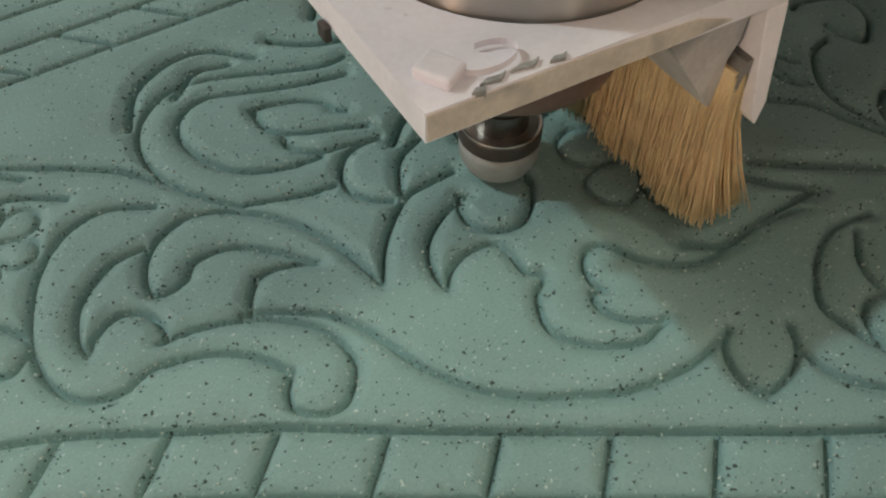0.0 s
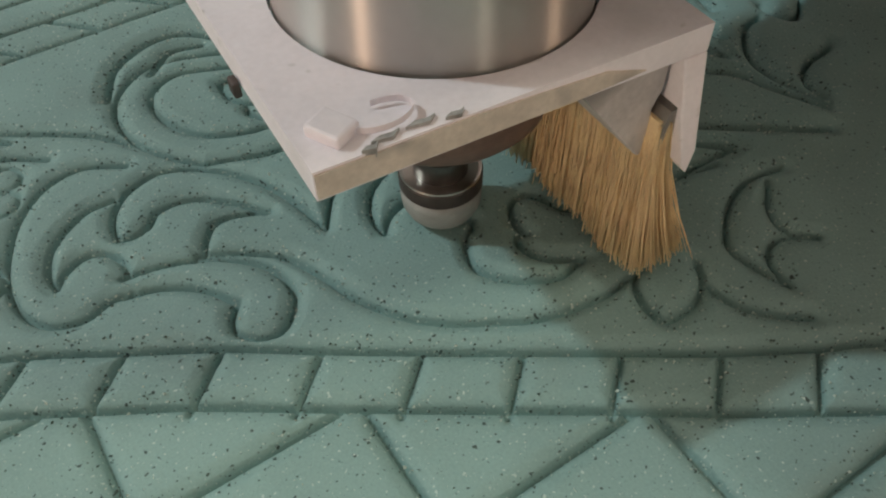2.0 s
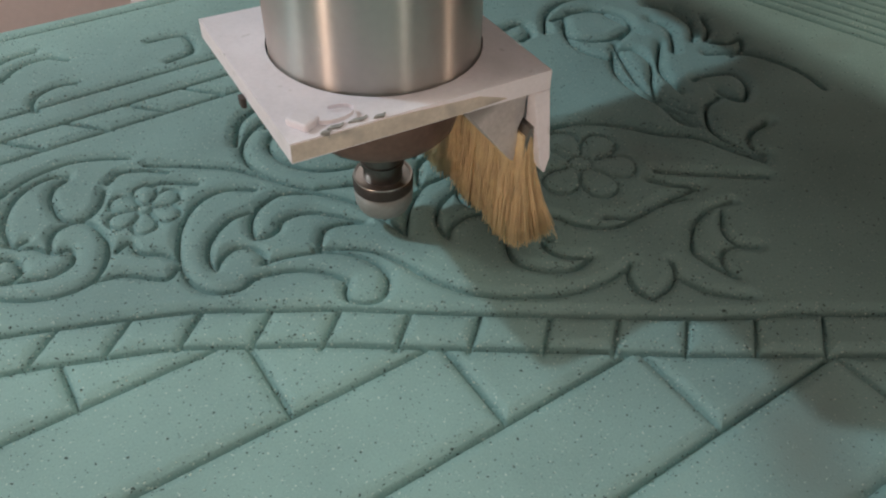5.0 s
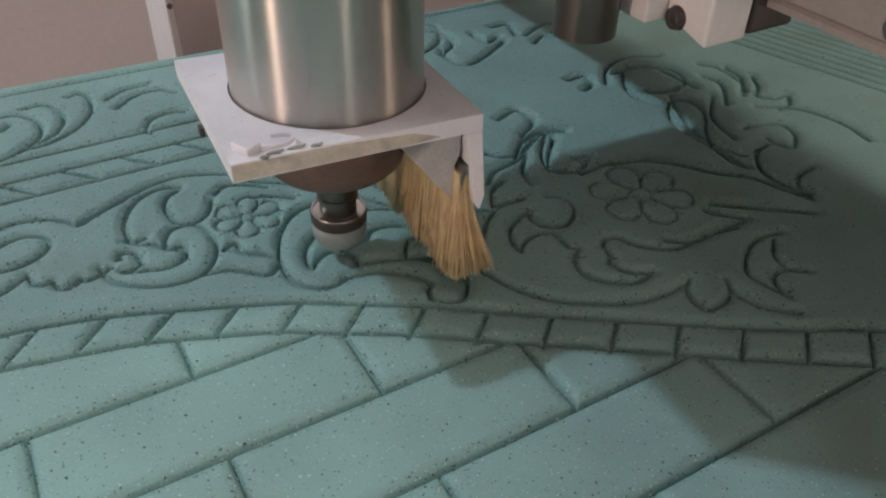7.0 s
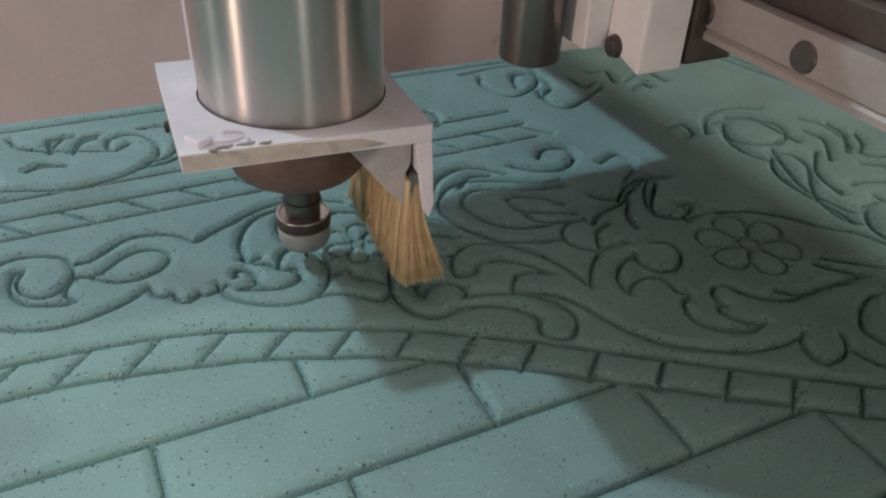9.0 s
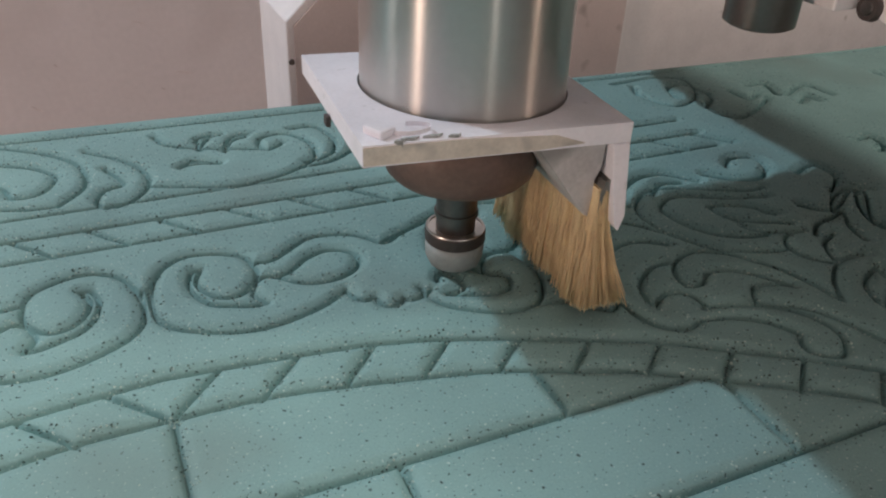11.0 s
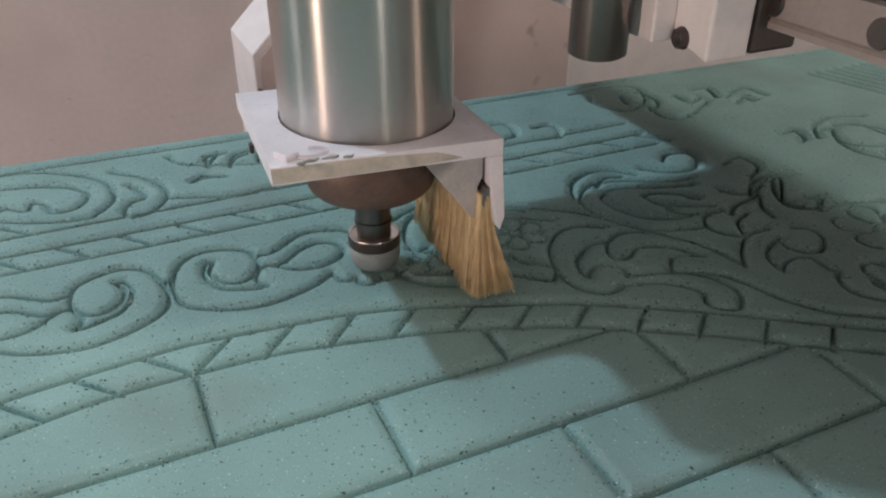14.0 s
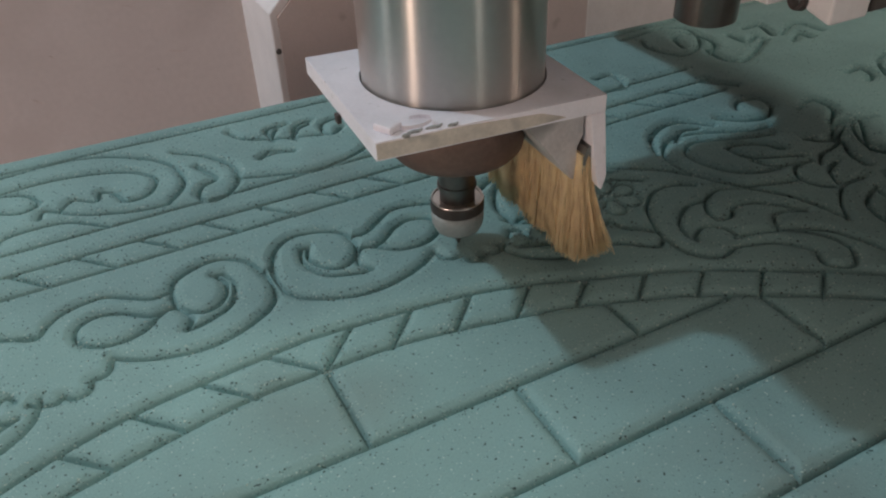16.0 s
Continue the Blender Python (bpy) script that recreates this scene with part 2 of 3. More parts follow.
# the ornament: leaves, scrolls and flowers of the middle band, in millimetres
SCROLLS = (
    "-11,213 -12,221 -8,232 0,240 11,246 22,246",
    "33,263 17,272 0,269 -14,256 -22,240 -26,226 -26,212 -22,202 -16,196 -6,193 4,196 12,195",
    "-11,213 -7,218 1,222 8,221 13,215 14,208 13,204 11,204",
    "11,204 24,202 38,197 49,190 58,180 62,170 62,161 58,154 52,149 46,149 41,152 37,157 38,163 41,167 43,169",
    "9,195 20,192 30,186 37,179 41,172 43,169",
    "16,224 17,233 22,242 30,248 42,251 53,247 62,240 70,231 77,220 82,207 85,194 87,183",
    "16,224 22,222 29,224 34,229 42,230 51,227 59,220 66,212 72,204",
    "42,198 45,204 51,210 59,210 67,207 72,204",
    "39,199 47,195 57,188 65,181 71,171 75,161 78,151 83,140 91,128 103,117 116,109 128,102 142,98 156,96 167,97 176,98",
    "177,99 170,95 166,88 165,81 167,75 175,74 184,76 191,81 195,88",
    "87,183 96,196 105,205 117,213 129,214 140,214",
    "105,168 105,177 110,188 119,195 129,199 136,200",
    "105,168 111,174 120,177 130,176 133,171 133,164 133,158 137,154 135,151 131,149 128,145 125,138 125,131 131,122 139,116 148,112 156,113 162,114",
    "162,114 156,117 150,121 146,127 145,133 147,137 151,136",
    "151,136 150,141 152,148 157,153 163,153 167,148 171,139 180,130 190,125 201,125 215,126 226,125 241,122",
    "152,208 161,203 162,192 156,183 146,177 136,179 130,186 130,195 134,202",
    "61,245 50,258 42,273 39,290 42,305 51,316 64,323 78,322 94,316 113,307 128,301 140,301",
    "100,251 86,253 71,260 61,272 56,287 57,299 64,307 75,310 87,306 103,299 118,294 134,290",
    "61,245 72,241 85,236 97,234",
    "88,291 95,291 108,286 116,279 118,273 122,269",
    "88,291 88,282 91,274 101,267 115,261 125,256",
    "92,269 91,265 94,259 102,253 112,251 118,249 125,247",
    "125,247 116,248 107,245 101,237 100,228 104,220 111,214",
    "116,216 120,224 126,232 135,236 141,238",
    "-13,319 3,308 17,298 29,288 40,274",
    "-18,300 -6,295 6,286",
    "191,80 191,71 195,62 201,55 211,47",
    "261,105 246,108 231,104 219,96 211,87 211,78 213,69 216,61",
    "216,61 217,70 221,76 228,79 235,77 243,71",
    "250,102 239,92 235,82 238,76",
    "-249,311 -247,323 -241,335 -230,343 -217,343 -203,337 -197,330 -195,320 -196,312 -201,303 -208,298 -216,299 -222,305 -225,312 -226,319 -222,328",
    "-222,328 -227,327 -230,317 -228,305 -222,295 -212,290 -203,287 -196,287",
    "-196,287 -199,291 -201,297 -197,307 -191,310 -184,306 -178,300 -170,296 -159,295 -148,299 -141,307 -141,316 -147,322 -156,324 -167,320 -173,315 -182,309 -195,311",
    "-193,325 -184,325 -172,333 -161,340 -148,340 -136,336 -128,329 -121,321 -108,328 -91,335",
    "-250,319 -249,295 -243,283 -231,275 -216,269 -201,267 -184,270 -168,276 -156,284",
    "-156,284 -154,276 -150,272 -144,272",
    "-144,272 -143,266 -140,263 -134,263 -130,267",
    "-130,267 -127,264 -121,265 -114,269",
    "-89,288 -96,288 -98,296 -97,309 -88,326 -76,335 -64,337 -56,333",
    "-123,322 -110,327 -89,337 -72,344 -52,346 -34,340 -20,332",
    "-57,330 -65,326 -70,317 -70,303 -67,294 -57,290 -48,296 -42,308",
    "-100,291 -93,284 -86,280 -82,274 -78,283 -72,289 -61,289 -55,281 -53,265 -57,251 -66,240 -77,237 -90,239 -102,245 -113,254 -118,265 -119,271",
    "-108,275 -105,280 -99,277 -97,271 -98,264 -104,262 -108,262",
    "-108,262 -95,257 -83,254 -73,258 -71,269 -78,270 -82,274",
    "-67,238 -54,235 -43,226 -35,220 -27,225",
    "-51,254 -43,257 -41,247 -31,239 -26,232",
    "-38,314 -28,320 -14,314 -5,306",
)
UPPER = (
    "-131,493 -114,493 -106,474 -108,456 -118,441 -135,437",
    "-97,499 -88,503 -83,485 -88,461 -102,443 -120,432 -140,430",
    "-182,470 -175,485 -164,490",
    "-197,476 -197,496 -187,501",
    "-72,480 -57,490 -38,492",
    "-68,462 -51,476 -32,478 -21,468",
    "-54,412 -56,422 -48,433 -34,437 -24,434",
    "-238,435 -216,427 -190,419 -160,421 -134,434 -124,449 -124,469 -136,486 -153,485 -158,473 -153,464 -142,471",
    "-215,454 -203,457 -188,453 -203,462 -214,455",
    "-196,483 -188,497 -180,500",
    "-182,475 -173,493 -161,495",
    "-224,511 -217,493 -200,482 -160,467",
    "156,504 202,511 226,487 210,454 178,441 164,469 169,487",
    "36,463 61,458 58,433 38,428",
    "80,440 97,439 93,414 71,415",
    "290,431 323,445 330,419",
    "-288,425 -274,443 -271,461 -277,484 -296,506 -325,524 -357,527 -388,524 -419,521",
    "-354,455 -345,464 -331,455 -327,465 -318,459 -313,444 -299,444 -290,457 -290,470 -304,485 -329,496 -359,501 -395,499",
    "-369,450 -363,459 -341,441 -307,427 -288,425",
    "-259,467 -250,443 -262,436 -267,423 -260,413 -246,419 -236,435 -236,455 -248,478 -269,498",
    "-401,417 -393,435 -374,439 -351,436 -329,418",
    "-448,458 -434,468 -428,483 -432,502 -443,515",
    "-425,511 -415,493 -415,481",
    "-411,485 -395,496 -375,489 -367,473 -378,465 -396,474",
)
for line in SCROLLS:
    groove(mm(line))
for line in UPPER:
    groove(mm(line), mirror=False)


def flower(x, y, r, turn=0.0, petals=6):
    ring = [(x + 0.2 * r * math.cos(a), y + 0.2 * r * math.sin(a)) for a in np.linspace(0, 2 * math.pi, 13)]
    groove(ring, 0.003, 0.003)
    for i in range(petals):
        a = turn + 2 * math.pi * i / petals
        b = math.pi / petals
        loop = [(0.3, -b * 0.9), (0.62, -b * 0.92), (0.9, -b * 0.6), (1.0, 0), (0.9, b * 0.6), (0.62, b * 0.92), (0.3, b * 0.9)]
        groove([(x + r * q * math.cos(a + s), y + r * q * math.sin(a + s)) for q, s in loop], 0.0032, 0.0032)


flower(0.210, 0.180, 0.034, 0.35)
flower(-0.027, 0.280, 0.0215, 0.2)

# scrolls past the far flower
FAR_SCROLLS = (
    "311,332 337,332 360,316 358,294 335,282",
    "311,320 308,299 326,286 346,288",
    "406,296 403,274 381,251",
    "376,292 379,273 357,246",
    "318,270 303,252 297,231 298,208 301,190 300,171",
    "325,272 334,263 331,244 313,224 300,203 296,180 300,171",
    "217,220 238,214 259,197 273,178 292,161 299,143 309,120",
    "244,150 263,135 297,110",
    "190,135 204,126 229,127 255,125",
    "255,125 241,138 235,146",
    "341,211 349,212 369,203 367,186 351,175 345,182 344,192",
    "337,186 324,183 308,166 305,148 312,122",
    "345,149 325,146 314,136 315,125",
    "128,241 140,251 159,255 173,261 158,243 153,226",
    "180,275 191,279 205,273 183,248 178,234 190,224 201,231 198,241",
    "147,273 156,264 173,265 195,277",
    "182,311 202,317 204,297 183,282",
    "191,220 213,222 230,218",
    "40,310 51,331 71,342 89,340 105,324",
    "64,318 78,329 93,326",
    "141,335 151,345 167,342 169,328 152,314 133,317 116,330",
    "162,260 181,277 199,282 216,273",
    "204,280 183,256 176,233 192,225 209,235 200,240",
    "294,319 314,343 343,352 370,341",
    "321,330 304,305 301,282 310,262",
    "270,340 286,340 283,324 271,319",
    "288,414 306,425 308,413",
    "326,277 314,252 303,221 307,191 310,183",
    "357,261 331,235 322,204",
    "192,456 202,481 222,476 223,449 201,431",
    "206,441 203,416 213,404 235,412 266,430",
    "248,456 250,435 266,441",
    "273,462 291,461 283,435",
    "330,337 350,329 354,305 356,279",
    "390,312 400,296 398,271 389,254",
    "414,273 404,256 390,246 399,235 413,234 403,223 388,220",
    "375,232 398,218 409,200 414,177 410,154",
)
for text in FAR_SCROLLS:
    groove(mm(text), 0.0044, 0.0068, mirror=False)

# slanting stripes of the far field
for i in range(26):
    x = 0.452 + 0.0128 * i
    groove([(x - 0.035, 0.45), (x, 0.33), (x + 0.12, -0.08)], 0.0038, 0.0046, mirror=False, curve=False)


def back_edge(x):
    """The hand-cut back edge runs a little askew to the pattern."""
    return 0.5285 - 0.043 * np.clip(x, -0.7, 0.45)


def carve():
    xs = np.concatenate([np.arange(-0.70, -0.47, 0.0028), np.arange(-0.47, 0.31, 0.00085), np.arange(0.31, 0.62, 0.0012), np.arange(0.622, 1.05, 0.0028)])
    ys = np.concatenate([np.arange(-0.45, -0.02, 0.0025), np.arange(-0.02, EDGE - 0.0006, 0.00085), [EDGE]])
    near = np.full((len(ys), len(xs)), 1.0)
    z = np.zeros_like(near)
    for c, wide, deep in grooves:
        reach = 0.012
        for s in range(0, len(c), 12):
            seg = c[s:s + 13]
            x0, x1 = np.searchsorted(xs, [seg[:, 0].min() - reach, seg[:, 0].max() + reach])
            y0, y1 = np.searchsorted(ys, [seg[:, 1].min() - reach, seg[:, 1].max() + reach])
            if x1 <= x0 or y1 <= y0:
                continue
            gx, gy = np.meshgrid(xs[x0:x1], ys[y0:y1])
            d = np.sqrt(((gx[..., None] - seg[:, 0]) ** 2 + (gy[..., None] - seg[:, 1]) ** 2).min(-1))
            cut = -0.58 * deep * np.clip(1 - d / (1.75 * wide), 0, 1) ** 1.5 - 0.75 * deep * np.clip(1.2 - d / (0.32 * wide), 0, 1)
            z[y0:y1, x0:x1] = np.minimum(z[y0:y1, x0:x1], cut)
            near[y0:y1, x0:x1] = np.minimum(near[y0:y1, x0:x1], d)
    z -= 0.0002 * np.exp(-(near / 0.0060) ** 2)
    rng = np.random.default_rng(3)
    z += rng.normal(0, 0.00005, z.shape)
    z[-1, :] -= 0.0012
    return xs, ys, z


def sheet(name, xs, ys, z, faces, mat, parent):
    """The part of the carved surface made of the chosen cells."""
    jy, jx = np.nonzero(faces)
    if len(jy) == 0:
        return None
    w = len(xs)
    quads = np.stack([jy * w + jx, jy * w + jx + 1, (jy + 1) * w + jx + 1, (jy + 1) * w + jx], 1)
    used, back = np.unique(quads, return_inverse=True)
    ux, uy = xs[used % w], ys[used // w]
    uy = np.where(uy > 0.49, 0.49 + (uy - 0.49) * (back_edge(ux) - 0.49) / (EDGE - 0.49), uy)
    co = np.c_[ux, uy, z.ravel()[used]]
    me = bpy.data.meshes.new(name)
    me.vertices.add(len(co))
    me.vertices.foreach_set("co", co.ravel())
    me.loops.add(4 * len(quads))
    me.loops.foreach_set("vertex_index", back.ravel().astype(np.int32))
    me.polygons.add(len(quads))
    me.polygons.foreach_set("loop_start", np.arange(0, 4 * len(quads), 4, dtype=np.int32))
    me.polygons.foreach_set("use_smooth", np.ones(len(quads), bool))
    me.update(calc_edges=True)
    ob = new(name, me)
    me.materials.append(mat)
    ob.parent = parent
    return ob


def carved_panel():
    panel = new("carved_panel")
    tagged(panel, "green foam board with carved scrolls, flowers, rope borders and bricks", "carved panel")
    xs, ys, z = carve()
    cx, cy = np.meshgrid((xs[1:] + xs[:-1]) / 2, (ys[1:] + ys[:-1]) / 2)
    low, high = low_edge(cx), high_edge(cx)
    kind = np.full(cx.shape, 3)
    kind[cy < low] = 1
    kind[(cy >= low) & (cy < high)] = 2
    kind[(cy >= 0.367) & (cy < 0.3905) & (cx < 0.16)] = 4
    kind[(cy >= 0.3905) & (cy < 0.416) & (cx < 0.16)] = 5
    kind[(cy >= 0.416) & (cy < 0.530)] = 6
    kind[cy >= 0.530] = 7
    row = np.floor(cy / ROW).astype(int)
    col = np.floor((cx - AXIS) / JOINT - ((row + 1) % 2 == 0)).astype(int) // 2
    brick_id = row * 100 + col
    for i in np.unique(brick_id[kind == 1]):
        sheet("brick", xs, ys, z, (kind == 1) & (brick_id == i), FOAM, panel)
    ends = np.array([x - y for x, y in rope_joints])
    u = np.abs(cx - AXIS) + AXIS - cy
    lozenge_id = np.searchsorted(ends, u) * 2 + (cx > AXIS)
    for i in np.unique(lozenge_id[kind == 2]):
        sheet("rope_block", xs, ys, z, (kind == 2) & (lozenge_id == i), FOAM, panel)
    marks = np.array(lozenge_joints)
    upper_id = np.searchsorted(marks, cx - (0.3905 - cy) * 22 / 23)
    for i in np.unique(upper_id[kind == 4]):
        sheet("rope_block", xs, ys, z, (kind == 4) & (upper_id == i), FOAM, panel)
    for k, name in ((3, "scroll_band"), (5, "plain_band"), (6, "upper_scroll_band"), (7, "rim")):
        sheet(name, xs, ys, z, kind == k, FOAM, panel)
    rim = [(x, float(back_edge(x))) for x in (1.05, 0.45, -0.70)]
    part("slab", prism([(-0.70, -0.45), (1.05, -0.45)] + [(x, y - 0.001) for x, y in rim], "z", -0.05, -0.0095), FOAM, panel)
    part("back_edge", prism([(x, y - 0.0008) for x, y in rim] + [(x, y + 0.0012) for x, y in reversed(rim)], "z", -0.05, -0.0016), FOAM, panel)
    return panel


def crumbs(name, mat, count, label, seed):
    rng = random.Random(seed)
    verts, faces = [], []
    for _ in range(count):
        if rng.random() < 0.16:
            c, _w, _d = grooves[rng.randrange(len(grooves))]
            x, y = c[rng.randrange(len(c))]
            x, y, z = x + rng.gauss(0, 0.002), y + rng.gauss(0, 0.002), -0.0012
        else:
            x, y, z = rng.uniform(-0.5, 0.32), rng.uniform(-0.08, 0.53), 0.0
        if not (-0.6 < x < 0.7 and -0.2 < y < back_edge(x) - 0.004):
            continue
        r, a = rng.choice((0.0002, 0.00025, 0.0003, 0.0003, 0.0004, 0.0006)), rng.uniform(0, 6.28)
        base = len(verts)
        for i in range(3):
            b = a + 2.1 * i + rng.uniform(-0.5, 0.5)
            verts.append((x + r * 1.4 * math.cos(b), y + r * math.sin(b), z - 0.0004))
        verts.append((x, y, z + r * 0.9))
        faces += [(base, base + 1, base + 3), (base + 1, base + 2, base + 3), (base + 2, base, base + 3)]
    me = bpy.data.meshes.new(name)
    me.from_pydata(verts, [], faces)
    me.materials.append(mat)
    return tagged(new(name, me), label, "crumbs", kind="stuff")


# ---- the machine: head, carriage and gantry, each about the tool's place ----
HEAD = [
    (0.0, 0.1527, 0.1833, -0.0038),
    (0.5, 0.1484, 0.1961, -0.0088),
    (1.0, 0.1459, 0.1982, -0.0006),
    (1.5, 0.1292, 0.1464, 0.0027),
    (2.0, 0.1272, 0.1421, -0.0046),
    (2.5, 0.1374, 0.1533, -0.0056),
    (3.0, 0.1141, 0.1422, 0.0044),
    (3.5, 0.0962, 0.1337, -0.0014),
    (4.0, 0.0877, 0.1657, -0.0061),
    (4.5, 0.0923, 0.1768, -0.0005),
    (4.7, 0.0895, 0.1749, 0.0033),
    (6.8, 0.0091, 0.1972, 0.0041),
    (7.0, 0.0075, 0.1971, 0.0019),
    (7.5, -0.0065, 0.2006, -0.0049),
    (8.0, -0.0066, 0.2050, 0.0053),
    (8.2, -0.0164, 0.2137, 0.0049),
    (10.3, -0.1023, 0.2867, 0.0047),
    (10.5, -0.1029, 0.2859, 0.0003),
    (11.0, -0.0970, 0.2626, -0.0048),
    (11.5, -0.0926, 0.2618, 0.0046),
    (12.0, -0.1096, 0.2718, 0.0022),
    (12.5, -0.1034, 0.2545, -0.0050),
    (13.0, -0.1001, 0.2538, 0.0051),
    (13.5, -0.1256, 0.2683, 0.0048),
    (14.0, -0.1309, 0.2571, -0.0046),
    (14.5, -0.1278, 0.2589, 0.0030),
    (15.0, -0.1320, 0.2749, 0.0003),
    (15.5, -0.1418, 0.2591, -0.0056),
    (16.0, -0.1426, 0.2601, 0.0050),
]


def spindle_head():
    head = new("router_spindle")
    tagged(head, "brushed steel router spindle with collet nut and slim cutter", "router spindle")
    shoe = new("dust_shoe")
    tagged(shoe, "white dust shoe plate with worn bristle brush around spindle", "dust shoe")
    mount = new("spindle_clamp")
    tagged(mount, "white painted clamp block holding the steel spindle", "clamp block")
    ax, ay = 0.0017, 0.0215
    part("body", turned([(0.0480, 0.1000), (0.0492, 0.1010), (0.0492, 0.34), (0.047, 0.345)], ax, ay + 0.0015, 128), STEEL, head, "brushed stainless steel cylinder", True)
    # plate with a round hole
    bm = bmesh.new()
    out, ring = [], []
    x0, x1, y0, y1, n = -0.0645, 0.0597, -0.0370, 0.0772, 96
    for i in range(n):
        a = 2 * math.pi * i / n
        c, s = math.cos(a), math.sin(a)
        f = min((x1 - ax) / c if c > 1e-6 else (x0 - ax) / c if c < -1e-6 else 9, (y1 - ay) / s if s > 1e-6 else (y0 - ay) / s if s < -1e-6 else 9)
        px, py = ax + f * c, ay + f * s
        out.append((px, py))
        ring.append((ax + 0.0502 * c, ay + 0.0015 + 0.0502 * s))
    corners = [(x0, y0), (x1, y0), (x1, y1), (x0, y1)]
    for cxy in corners:
        i = min(range(n), key=lambda q: math.dist(out[q], cxy))
        out[i] = cxy
    levels = [[bm.verts.new((x, y, z - 0.0015 - 0.024 * (x - ax))) for x, y in line] for line, z in ((out, 0.0990), (out, 0.1085), (ring, 0.1090), (ring, 0.0990))]
    for a, b in zip(levels, levels[1:] + levels[:1]):
        for i in range(n):
            bm.faces.new((a[i], a[(i + 1) % n], b[(i + 1) % n], b[i]))
    bmesh.ops.recalc_face_normals(bm, faces=bm.faces[:])
    plate = part("plate", bm, PLATE, shoe, "white plate with chipped edges")
    bm = prism([(0.0510, 0.0960), (0.0597, 0.0960), (0.0592, 0.062), (0.0558, 0.0546), (0.0536, 0.058), (0.0520, 0.075)], "y", -0.0374, 0.068, 0.0006)
    for v in bm.verts:
        if v.co.y < 0:
            v.co.y -= 0.19 * (0.0960 - v.co.z)
    part("flange", bm, PLATE, shoe, "white folded side flange")
    # holder colour carries both dust and the shade below the plate
    part("brush_holder", prism([(0.016, 0.0960), (0.0500, 0.0957), (0.0497, 0.0830), (0.0468, 0.0765), (0.0478, 0.0568), (0.0440, 0.0585)], "y", -0.0330, 0.066, 0.0004), DUSTY_SHADED, shoe, "dusty white bent brush holder, darkened for shade")
    part("brush_channel", prism([(x + 0.0008, z - 0.0060) for x, z in [(0.0458, 0.066), (0.0468, 0.078), (0.0488, 0.084), (0.0513, 0.085), (0.0532, 0.082), (0.0542, 0.066), (0.0522, 0.066), (0.0514, 0.078), (0.0497, 0.080), (0.0485, 0.076), (0.0478, 0.066)]], "y", -0.0385, 0.064), NUT, shoe, "bent grey metal channel")
    # bristles: bundles that bend outwards
    rng = random.Random(5)
    verts, faces = [], []
    for _ in range(10500):
        y = rng.uniform(-0.038, 0.060)
        v = rng.uniform(-1, 1)
        length = 0.0592 + 0.0022 * math.sin(y * 210) + rng.gauss(0, 0.0012)
        lean_x, lean_y = 0.0025 + 0.0090 * v + rng.gauss(0, 0.0014), -0.006 + 0.10 * (y - 0.01) * 0.6 + rng.gauss(0, 0.0025)
        r = rng.uniform(0.00016, 0.00028)
        base, a0 = len(verts), rng.uniform(0, 6)
        for s in (0, 0.35, 0.7, 1.0):
            px = 0.0498 + 0.0028 * v + lean_x * s ** 1.5
            py = y + lean_y * s ** 1.6
            pz = 0.0725 - length * s
            for i in range(3):
                verts.append((px + r * math.cos(a0 + 2.1 * i), py + r * math.sin(a0 + 2.1 * i), pz))
        for lvl in range(3):
            for i in range(3):
                a, b = base + 3 * lvl + i, base + 3 * lvl + (i + 1) % 3
                faces.append((a, b, b + 3, a + 3))
        faces.append((base + 9, base + 10, base + 11))
    me = bpy.data.meshes.new("bristles")
    me.from_pydata(verts, [], faces)
    bristles = finish(new("bristles", me), BRISTLE, True)
    bristles.parent = shoe
    tagged(bristles, "worn yellow-brown bristles splayed outwards")
    part("brush_core", prism([(0.0468, 0.074), (0.0528, 0.074), (0.0560, 0.046), (0.0600, 0.0195), (0.0445, 0.0195), (0.0462, 0.046)], "y", -0.0375, 0.059), BRISTLE, shoe)
    part("nose_collar", turned([(0.0300, 0.0940), (0.0425, 0.0945), (0.0425, 0.0965)], ax, ay), PLATE, head, smooth=False)
    part("nose", turned([(0.0120, 0.0605), (0.0300, 0.0610), (0.0345, 0.0625), (0.0375, 0.0660), (0.0392, 0.0720), (0.0398, 0.0780), (0.0398, 0.0940)], ax, ay), BRONZE, head, "brown rounded spindle nose", True)
    part("shaft", turned([(0.0104, 0.0260), (0.0104, 0.0370), (0.0116, 0.0375), (0.0116, 0.0395), (0.0108, 0.0400), (0.0108, 0.0585)], ax, ay, 40), DARK_STEEL, head)
    part("collet_nut", turned([(0.0108, 0.0070), (0.0135, 0.0086), (0.0154, 0.0130), (0.0158, 0.0180), (0.0158, 0.0222)], ax, ay, 48), DUSTY, head, "dust-covered lower collet nut", True)
    part("nut_ring", turned([(0.0158, 0.0222), (0.0161, 0.0226), (0.0161, 0.0282), (0.0157, 0.0290), (0.0140, 0.0270), (0.0108, 0.0262)], ax, ay, 48), BLACK, head, "dark collet nut ring", False)
    part("bright_ring", turned([(0.0146, 0.0288), (0.0158, 0.0291), (0.0156, 0.0297), (0.0146, 0.0295), (0.0142, 0.0276)], ax, ay, 48), CHROME, head)
    part("cutter", turned([(0.0008, -0.0035), (0.0016, -0.001), (0.0030, 0.003), (0.0030, 0.012)], ax, ay, 20), DARK_STEEL, head, "slim steel cutter")
    # scraps on the plate
    bm = box(-0.0590, -0.0500, -0.032, -0.021, 0.1080, 0.1120, 0.0010)
